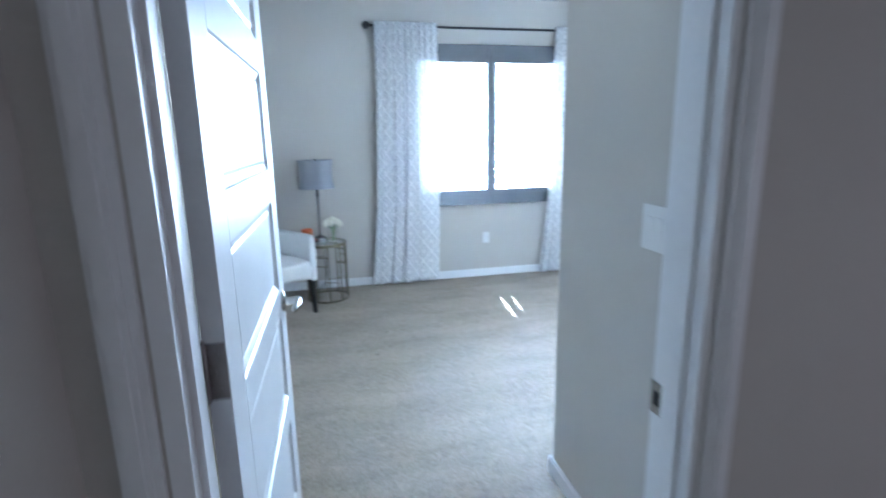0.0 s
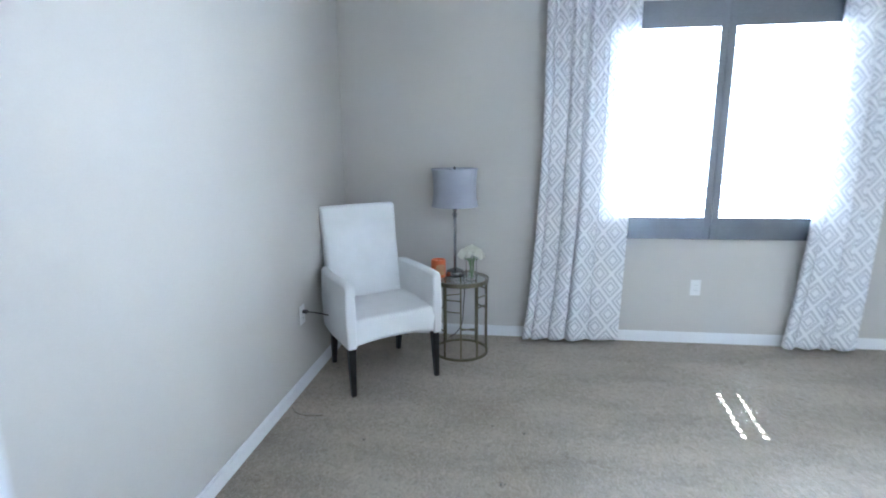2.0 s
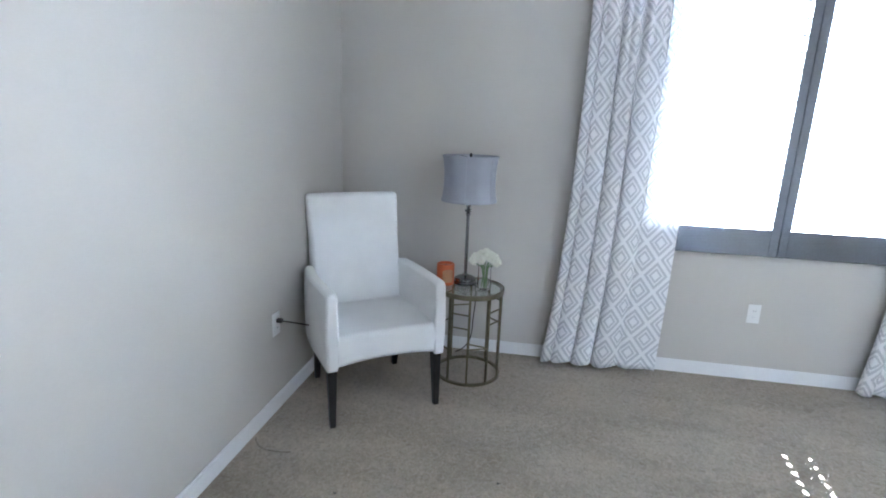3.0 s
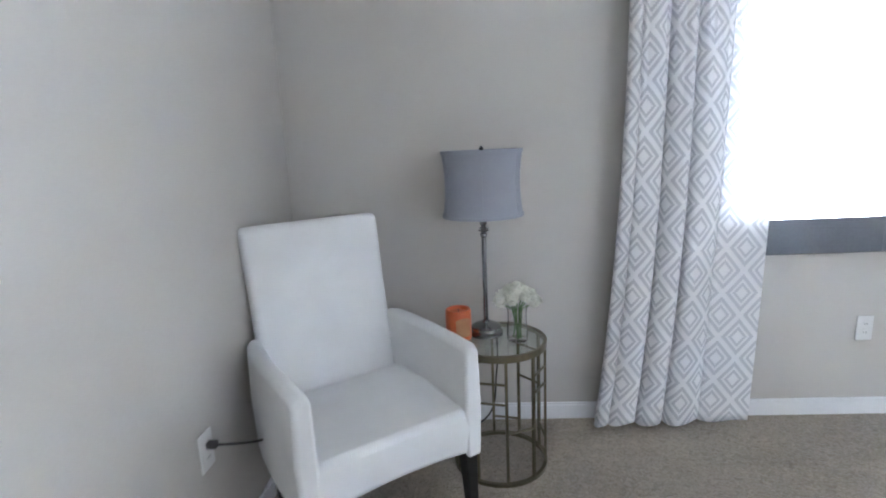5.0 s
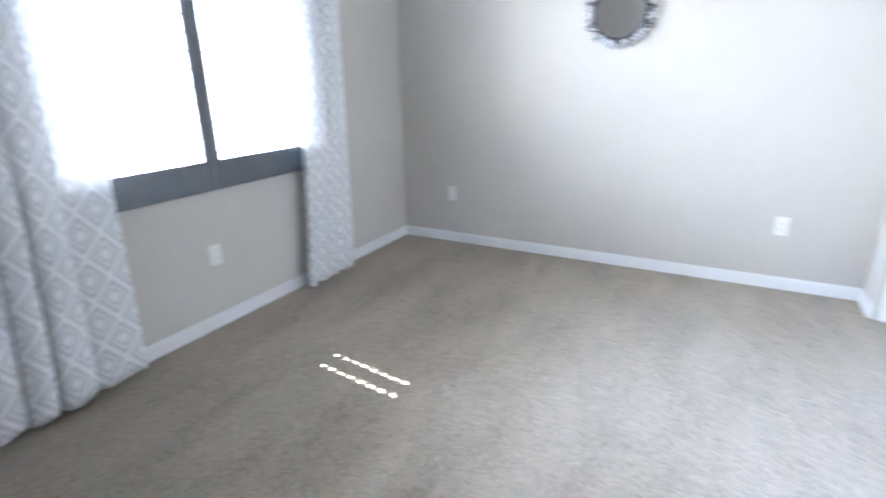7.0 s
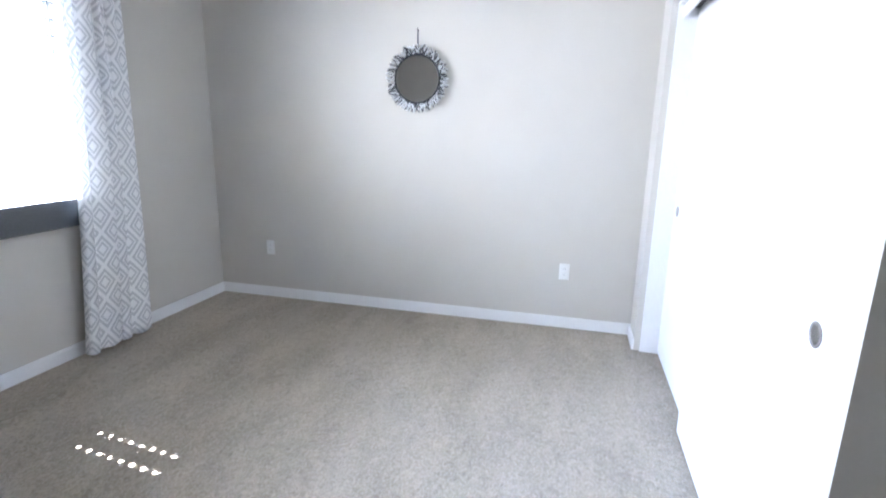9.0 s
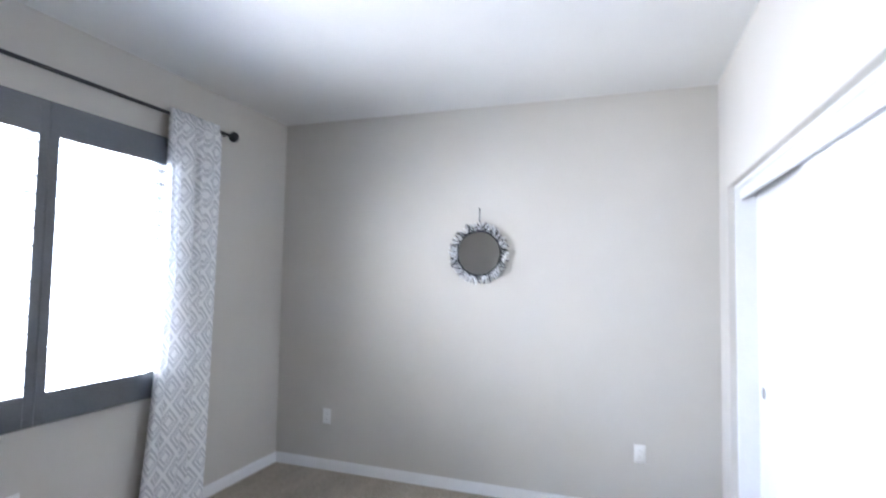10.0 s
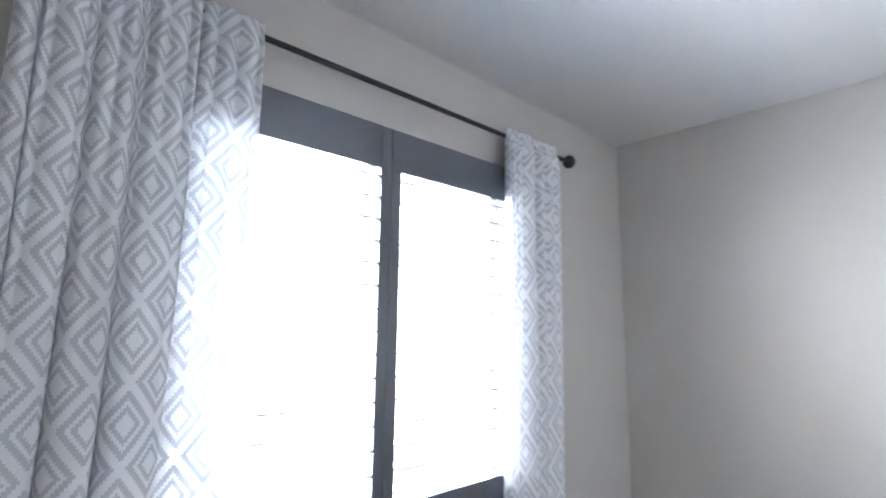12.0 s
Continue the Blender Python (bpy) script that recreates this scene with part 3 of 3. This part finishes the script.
def curtain(label, top, bottom, folds, seed, flat=1.0, deep=1.0, crowd=1.0):
    """A gathered panel hung from the rod: top and bottom give its ends along the wall."""
    rng = random.Random(seed)
    cols, rows = 180, 60
    pleats = 24 * (top[1] - top[0])
    bm = B()
    uv = bm.loops.layers.uv.new("uv")
    phases = [rng.uniform(-0.5, 0.5) for _ in range(folds + 2)]
    depths = [rng.uniform(0.5, 1.1) * (1.0 if k < folds - 1 else flat) for k in range(folds + 2)]
    grid = []
    for j in range(rows + 1):
        v = j / rows
        z = 2.485 - v * (2.485 - 0.035)
        line = []
        for i in range(cols + 1):
            u = i / cols
            a = top[0] + (top[1] - top[0]) * u
            b = bottom[0] + (bottom[1] - bottom[0]) * u
            ease = v ** 3.0
            x = a + (b - a) * ease
            k = folds * u ** crowd
            f = int(k)
            g = k - f
            ph = phases[f] * (1 - g) + phases[f + 1] * g
            dp = depths[f] * (1 - g) + depths[f + 1] * g
            soft = min(1.0, 0.6 + 0.8 * v)
            turn = math.pi * (k + 0.8 * ph * soft)
            wave = 2.0 * abs(math.sin(turn)) ** 0.85 - 1.0
            tight = (abs(math.sin(math.pi * (pleats * u + 1.5 * ph))) - 0.5) * 0.034 * max(0.0, 1 - v * 1.9)
            amp = (0.010 + 0.034 * soft) * dp * deep
            y = ROD_Y - 0.014 - amp * (0.75 + wave) - tight
            if v < 0.02:
                y = ROD_Y - 0.013 + 0.4 * (y - ROD_Y + 0.013)
            x -= 0.013 * math.sin(2 * turn) * soft
            y -= 0.045 * max(0.0, v - 0.75) ** 1.5 * (0.6 + 0.4 * math.sin(5 * u + seed))
            y += 0.004 * math.sin(7 * v + 9 * u + seed)
            z2 = z + (0.006 * math.sin(2 * math.pi * k + seed) if j == rows else 0)
            line.append(bm.verts.new((x, min(y, N - 0.058), max(z2, 0.004))))
        grid.append(line)
    arc = [0.0]
    for i in range(cols):
        arc.append(arc[-1] + (grid[40][i + 1].co - grid[40][i].co).length)
    for j in range(rows):
        for i in range(cols):
            f = bm.faces.new((grid[j][i], grid[j][i + 1], grid[j + 1][i + 1], grid[j + 1][i]))
            for loop, (ii, jj) in zip(f.loops, ((i, j), (i + 1, j), (i + 1, j + 1), (i, j + 1))):
                loop[uv].uv = (arc[ii] * 1.1, 2.5 * (1 - jj / rows))
            f.smooth = True
    ob = new("curtain", mesh_of("curtain", bm, CURTAIN, 180))
    solid = ob.modifiers.new("cloth", "SOLIDIFY")
    solid.thickness, solid.offset = 0.0012, 0
    return tagged(ob, label, "curtain", "window curtains")


curtain("white curtain with grey diamond print hanging on the rod", (0.305, 0.885), (0.19, 0.855), 5, 3, 0.2, 0.8, 0.68)
curtain("narrow white curtain with grey diamond print, gathered", (2.072, 2.45), (1.95, 2.40), 4, 8, 1.0, 0.6)

# ---- armchair ----
chair = thing("armchair", pose(-0.73, 4.427, 0, 0, 0, 36), "white slipcovered armchair with black tapered legs", "armchair")


def soft_edges(ob, width, segments=3):
    b = ob.modifiers.new("soft", "BEVEL")
    b.width, b.segments, b.limit_method, b.angle_limit = width, segments, "ANGLE", radians(35)
    return ob


# local: x to the sitter's left hand seen from the front, -y is the front
HW, FRONT, BACK = 0.305, -0.275, 0.255
# seat cushion and apron with an arched lower edge
bm = sheet_solid([[(x, FRONT + 0.012 * (x / HW) ** 2, 0.285 + 0.035 * (1 - (x / HW) ** 2)), (x, FRONT - 0.004, 0.40), (x, FRONT + 0.008, 0.452 + 0.006 * math.cos(3 * x)), (x, 0.0, 0.462 + 0.006 * math.cos(3 * x)),
                   (x, BACK - 0.04, 0.455), (x, BACK, 0.44), (x, BACK, 0.29), (x, 0.0, 0.30)] for x in [HW * (k / 8 - 1) * 0.97 for k in range(17)]])
soft_edges(part("seat", bm, UPHOLSTERY, chair, smooth=50), 0.02)
# back, leaning and slightly waisted
rings = []
for z, y, half, thick in ((0.30, 0.215, 0.262, 0.10), (0.46, 0.205, 0.258, 0.11), (0.62, 0.222, 0.252, 0.105), (0.80, 0.255, 0.252, 0.095), (0.98, 0.297, 0.262, 0.08), (1.045, 0.313, 0.264, 0.07)):
    row = []
    for k in range(9):
        x = half * (k / 4 - 1)
        row.append((x, y + 0.01 * (x / half) ** 2 - 0.012 * (1 - (x / half) ** 2), z + (0.008 * (1 - (x / half) ** 2) if z > 1 else 0)))
    for k in range(8, -1, -1):
        x = half * (k / 4 - 1)
        row.append((x, y + thick, z))
    rings.append(row)
soft_edges(part("backrest", sheet_solid(rings), UPHOLSTERY, chair, smooth=60), 0.022, 4)
# arms that fall to the front in a curve
for side in (-1, 1):
    rings = []
    for y, top, out in ((FRONT - 0.004, 0.664, 0.300), (FRONT + 0.02, 0.679, 0.303), (-0.15, 0.680, 0.307), (0.0, 0.677, 0.312), (0.12, 0.677, 0.308), (0.21, 0.676, 0.300), (0.27, 0.665, 0.288)):
        i = out - 0.054
        rings.append([(side * out, y, 0.288), (side * (out + 0.006), y, 0.48), (side * out, y, top - 0.012), (side * (out - 0.02), y, top), (side * (i + 0.02), y, top), (side * i, y, top - 0.012), (side * (i - 0.004), y, 0.44), (side * i, y, 0.288)])
    soft_edges(part("armrest", sheet_solid(rings), UPHOLSTERY, chair, smooth=55), 0.012)
for p, q in (((-0.250, FRONT + 0.03, 0.464), (-0.246, 0.185, 0.462)), ((0.250, FRONT + 0.03, 0.464), (0.246, 0.185, 0.462)), ((-0.240, 0.192, 0.461), (0.240, 0.192, 0.461))):
    part("piping", rod(B(), p, q, 0.0032, 8), UPHOLSTERY, chair)
for x, y, dx, dy in ((-0.272, -0.236, -0.006, -0.028), (0.27, -0.236, 0.0, -0.024), (-0.235, 0.215, 0.0, 0.045), (0.235, 0.215, 0.0, 0.045)):
    ring = [[(x + sx * 0.024, y + sy * 0.024, 0.33) for sx, sy in ((-1, -1), (1, -1), (1, 1), (-1, 1))],
            [(x + dx + sx * 0.014, y + dy + sy * 0.014, 0.0) for sx, sy in ((-1, -1), (1, -1), (1, 1), (-1, 1))]]
    soft_edges(part("leg", sheet_solid(ring), BLACK_WOOD, chair), 0.003, 2)

# ---- side table ----
TX, TY, TR, TZ = -0.243, 4.782, 0.192, 0.535
table = thing("side_table", pose(TX, TY, 0), "round glass-topped side table with bronze open frame", "side table")


def hoop(r, z0, z1, width):
    bm = B()
    n = 64
    rings = [[bm.verts.new((rr * math.cos(2 * math.pi * k / n), rr * math.sin(2 * math.pi * k / n), z)) for k in range(n)]
             for rr, z in ((r, z0), (r, z1), (r - width, z1), (r - width, z0))]
    for a, b in zip(rings, rings[1:] + rings[:1]):
        for k in range(n):
            bm.faces.new((a[k], a[(k + 1) % n], b[(k + 1) % n], b[k]))
    return bm


part("top_hoop", hoop(TR, TZ - 0.026, TZ, 0.012), BRONZE, table, smooth=40)
part("base_hoop", hoop(TR, 0.0, 0.014, 0.014), BRONZE, table, smooth=40)
part("glass_top", lathe(B(), [(TR - 0.0125, TZ - 0.010), (TR - 0.0125, TZ - 0.002)], steps=64), GREENISH, table, "clear glass top")
BARS = 10
CROSSBARS = ((0.22,), (0.43, 0.36), (0.12,), (0.44, 0.30), (0.09,), (0.36,), (0.45, 0.28), (0.10,), (0.20,), (0.42, 0.34))
for k in range(BARS):
    a, a2 = (radians(-84.6 + 36 * (k + d)) for d in (0, 1))
    part("upright", box(B(), TR - 0.012, TR - 0.002, -0.0055, 0.0055, 0.012, TZ - 0.024, 0.0, pose(0, 0, 0, 0, 0, math.degrees(a))), BRONZE, table)
    for z in CROSSBARS[k]:
        p, q = [(TR - 0.007) * Vector((math.cos(t), math.sin(t), 0)) for t in (a, a2)]
        part("crossbar", rod(B(), (p.x, p.y, z), (q.x, q.y, z), 0.005, 8), BRONZE, table)

# ---- table lamp ----
lamp = thing("table_lamp", pose(-0.286, 4.832, TZ), "table lamp with grey-blue drum shade and chrome stem", "lamp")
part("base", lathe(B(), [(0.068, 0), (0.068, 0.014), (0.062, 0.020), (0.058, 0.021), (0.058, 0.033), (0.060, 0.035), (0.052, 0.040), (0.040, 0.046), (0.018, 0.052), (0.012, 0.06)], steps=40), CHROME, lamp, smooth=35)
part("ring", hoop(0.0605, 0.0215, 0.0335, 0.003), NICKEL, lamp, "bright ring round the base", 40)
part("stem", lathe(B(), [(0.0095, 0.06), (0.0095, 0.40), (0.014, 0.405), (0.014, 0.415), (0.008, 0.42), (0.008, 0.445), (0.013, 0.45), (0.015, 0.46), (0.013, 0.47), (0.009, 0.475), (0.009, 0.56)], steps=20), CHROME, lamp, smooth=40)
part("crystal", lathe(B(), [(0.010, 0.421), (0.021, 0.426), (0.021, 0.438), (0.010, 0.443)], steps=10), CLEAR, lamp, "clear crystal collar")
SB, ST = 1.022 - TZ, 1.272 - TZ
bm = B()
n = 72
outer, rows_ = [], 14
for j in range(rows_ + 1):
    v = j / rows_
    r = 0.156 - 0.012 * math.sin(math.pi * v) ** 0.8
    outer.append((r, SB + v * (ST - SB)))
prof = outer + [(r - 0.003, z) for r, z in reversed(outer)]
rings = [[bm.verts.new((r * math.cos(2 * math.pi * k / n), r * math.sin(2 * math.pi * k / n), z + (0.0025 * math.cos(12 * 2 * math.pi * k / n) if z == SB else 0))) for k in range(n)] for r, z in prof]
for a, b in zip(rings, rings[1:] + rings[:1]):
    for k in range(n):
        bm.faces.new((a[k], a[(k + 1) % n], b[(k + 1) % n], b[k]))
shade = part("shade", bm, SHADE, lamp, "grey-blue fabric shade with waisted sides", 60)
for z, r in ((SB + 0.004, 0.1572), (ST - 0.004, 0.1572)):
    part("trim_band", hoop(r, z - 0.006, z + 0.005, 0.0045), SHADE, shade, at=None)
for k in range(6):
    a = 2 * math.pi * (k + 0.47) / 6
    bm = B()
    for (r1, z1), (r2, z2) in zip(outer[:-1:2], outer[2::2]):
        rod(bm, ((r1 + 0.0005) * math.cos(a), (r1 + 0.0005) * math.sin(a), z1), ((r2 + 0.0005) * math.cos(a), (r2 + 0.0005) * math.sin(a), z2), 0.0016, 6)
    part("seam", bm, SHADE, shade)
bm = B()
for k in range(3):
    a = 2 * math.pi * k / 3
    rod(bm, (0, 0, ST - 0.012), (0.152 * math.cos(a), 0.152 * math.sin(a), ST - 0.006), 0.0018, 6)
part("spider", bm, CHROME, lamp)
part("harp", rod(B(), (0, 0, 0.55), (0, 0, ST - 0.005), 0.003, 8), CHROME, lamp)
part("finial", lathe(B(), [(0.004, ST - 0.01), (0.008, ST - 0.002), (0.009, ST + 0.006), (0.005, ST + 0.012), (0.001, ST + 0.016)], steps=16), DARK_METAL, lamp, smooth=50)

# ---- candle ----
candle = thing("candle", pose(-0.397, 4.79, TZ), "orange pillar candle with a pale label", "candle")
part("wax", lathe(B(), [(0.049, 0), (0.051, 0.003), (0.051, 0.116), (0.047, 0.123), (0.040, 0.121), (0.034, 0.112), (0.001, 0.110)], steps=40), WAX, candle, smooth=40)
part("wick", rod(B(), (0, 0, 0.109), (0.001, 0.002, 0.121), 0.0012, 6), CORD, candle)
bm = B()
pts = [(-100 + 6 * k) for k in range(13)]
lo = [bm.verts.new((0.0516 * math.cos(radians(a)), 0.0516 * math.sin(radians(a)), 0.02)) for a in pts]
hi = [bm.verts.new((0.0516 * math.cos(radians(a)), 0.0516 * math.sin(radians(a)), 0.085 + 0.012 * math.cos(radians(a + 64) * 2.2))) for a in pts]
for k in range(12):
    bm.faces.new((lo[k], lo[k + 1], hi[k + 1], hi[k]))
part("paper_label", bm, LABEL, candle, "pale tan label")

# ---- vase with flowers ----
vase = thing("flower_vase", pose(-0.168, 4.752, TZ), "clear glass vase of cream carnations with green stems", "vase")
glass = [(0.036, 0.0), (0.040, 0.004), (0.041, 0.03), (0.037, 0.08), (0.037, 0.12), (0.041, 0.135)]
part("glass", lathe(B(), glass + [(r - 0.0025, z) for r, z in reversed(glass[2:])] + [(0.035, 0.008), (0.001, 0.008)], steps=32), CLEAR, vase, "clear glass vase", 50)
rng = random.Random(5)
heads = [(-0.055, 0.01, 0.20), (-0.02, -0.035, 0.195), (0.0, 0.03, 0.225), (0.035, -0.02, 0.205), (0.058, 0.02, 0.195), (-0.03, 0.045, 0.21), (0.03, 0.05, 0.205), (0.0, -0.005, 0.222), (-0.068, -0.02, 0.182), (0.07, -0.012, 0.178)]
for hx, hy, hz in heads:
    hx, hy, hz = hx * 0.9, hy * 0.8, 0.9 * hz - 0.003
    foot = (rng.uniform(-0.018, 0.018), rng.uniform(-0.018, 0.018), 0.012)
    neck = (hx * 0.3, hy * 0.3, 0.13)
    bm = rod(B(), foot, neck, 0.0026, 6)
    rod(bm, neck, (hx, hy, hz - 0.005), 0.0024, 6)
    part("stem", bm, STEM, vase, "green stem", 60)
    bm = B()
    core = bmesh.ops.create_icosphere(bm, subdivisions=3, radius=0.023, matrix=Matrix.Translation((hx, hy, hz + 0.006)))["verts"]
    for v in core:
        d = v.co - Vector((hx, hy, hz + 0.006))
        v.co += d * (0.35 * noise.noise(v.co * 140) + 0.18 * noise.noise(v.co * 330))
        v.co.z -= 0.18 * max(0.0, -d.z)
    for layer in range(4):
        for k in range(12):
            a = 2 * math.pi * (k + rng.random() * 0.8) / 12
            tilt = -8 + layer * 22 + rng.uniform(-9, 9)
            size = (0.032 - 0.0015 * layer) * rng.uniform(0.85, 1.12)
            way = Matrix.Translation((hx, hy, hz + 0.004)) @ pose(0, 0, 0, 0, -tilt, math.degrees(a))
            pts = [way @ Vector(p) for p in ((size * 0.5, -size * 0.16, 0.001), (size * 0.82, -size * 0.34, 0.003), (size * 0.98, -size * 0.2, 0.007 + rng.uniform(-.004, .004)), (size, size * 0.05, 0.003), (size * 0.96, size * 0.22, 0.008 + rng.uniform(-.004, .004)), (size * 0.8, size * 0.34, 0.003), (size * 0.5, size * 0.16, 0.0))]
            bm.faces.new([bm.verts.new(p) for p in pts])
    part("bloom", bm, PETAL, vase, "cream ruffled bloom")

# ---- round mirror ----
MZ, MY = 1.676, 3.424
mirror = thing("wall_mirror", pose(E - 0.018, MY, MZ, 0, -90, 0), "round mirror framed with clustered silver sticks", "mirror")
# local z is off the wall, x up, y towards the window
part("backing", lathe(B(), [(0.17, -0.018), (0.17, 0.004)], steps=48), GREY_STICK, mirror)
part("mirror_glass", lathe(B(), [(0.153, 0.006), (0.153, 0.012), (0.150, 0.0135)], steps=64), MIRROR, mirror, "round mirror glass")
part("rim", hoop(0.160, 0.004, 0.018, 0.007), DARK_METAL, mirror, "dark thin rim", 40)
rng = random.Random(11)
COUNT = 260
for k in range(COUNT):
    a = 2 * math.pi * k / COUNT + rng.uniform(-0.02, 0.02)
    r0 = rng.uniform(0.155, 0.175)
    r1 = rng.uniform(0.198, 0.224)
    skew = rng.uniform(-0.22, 0.22)
    z0, z1 = rng.uniform(-0.004, 0.012), rng.uniform(0.0, 0.034)
    part("stick", rod(B(), (r0 * math.cos(a), r0 * math.sin(a), z0), (r1 * math.cos(a + skew), r1 * math.sin(a + skew), z1), 0.0044, 6, 0.0036), SILVER if k % 5 < 3 else GREY_STICK, mirror)
bm = B()
rod(bm, (0.16, 0.003, 0.0), (0.305, 0.001, 0.003), 0.0035, 6)
rod(bm, (0.16, -0.003, 0.0), (0.305, -0.001, 0.003), 0.0035, 6)
part("hanging_cord", bm, GREY_STICK, mirror, "twisted grey hanging cord")
bm = rod(B(), (0.31, 0, -0.018), (0.315, 0, 0.012), 0.004, 8)
rod(bm, (0.31, 0, 0.006), (0.325, 0, 0.012), 0.003, 6)
part("hook", bm, DARK_METAL, mirror)


# ---- cord of the lamp, from its base behind the table and the armchair to the outlet ----
def cable(name, points, r, parent, label):
    cu = bpy.data.curves.new(name, "CURVE")
    cu.dimensions, cu.bevel_depth, cu.bevel_resolution = "3D", r, 3
    sp = cu.splines.new("BEZIER")
    sp.bezier_points.add(len(points) - 1)
    for bp, p in zip(sp.bezier_points, points):
        bp.co, bp.handle_left_type, bp.handle_right_type = Vector(p) - parent.matrix_world.translation, "AUTO", "AUTO"
    cu.materials.append(CORD)
    ob = new(name, cu)
    ob.parent = parent
    ob["label"] = label
    return ob


lead = cable("cord", [(W + 0.036, 4.165, 0.468), (W + 0.085, 4.20, 0.450), (W + 0.115, 4.27, 0.415), (W + 0.10, 4.40, 0.36), (W + 0.06, 4.60, 0.28), (W + 0.06, 4.90, 0.06), (-0.75, 5.04, 0.006), (-0.32, 5.03, 0.02), (-0.24, 5.0, 0.30), (-0.245, 4.975, TZ - 0.01), (-0.25, 4.95, TZ + 0.005), (-0.255, 4.862, TZ + 0.006)], 0.0038, lamp, "dark lamp cord")
part("plug", box(B(), -0.012, 0.012, -0.010, 0.010, 0.0, 0.03, 0.004), CORD, lamp, "dark plug in the outlet", at=lamp.matrix_world.inverted() @ pose(W + 0.008, 4.165, 0.469, 90, 0, 90))

# ---- fluff on the carpet ----
rng = random.Random(21)
for x, y, size in ((0.07, 3.35, 0.016), (-0.62, 3.62, 0.008), (0.01, 3.815, 0.010), (0.175, 3.76, 0.008), (0.62, 2.9, 0.009)):
    bm = B()
    for k in range(7):
        a = rng.uniform(0, math.pi)
        p = Vector((rng.uniform(-1, 1), rng.uniform(-1, 1), 0.25)) * size * 0.5
        rod(bm, p, p + Vector((math.cos(a), math.sin(a), rng.uniform(-0.1, 0.15))) * size, 0.0011, 5)
    fluff = tagged(new("lint", mesh_of("lint", bm, CORD)), "dark bit of lint lying on the carpet", "lint", "lint on the carpet")
    fluff.matrix_world = pose(x, y, -min(v.co.z for v in fluff.data.vertices))
# a loose thread beside the wall, lying in an open curve
bm = B()
curve = [Vector((0.125 * math.cos(radians(a)) * (1 + 0.1 * math.sin(radians(3 * a))), 0.062 * math.sin(radians(a)), 0.0015)) for a in range(170, 306, 9)]
for p, q in zip(curve, curve[1:]):
    rod(bm, p, q, 0.0014, 5)
thread = tagged(new("thread", mesh_of("thread", bm, CORD)), "dark loose thread lying on the carpet in a curve", "thread")
thread.matrix_world = pose(-0.975, 3.875, 0)
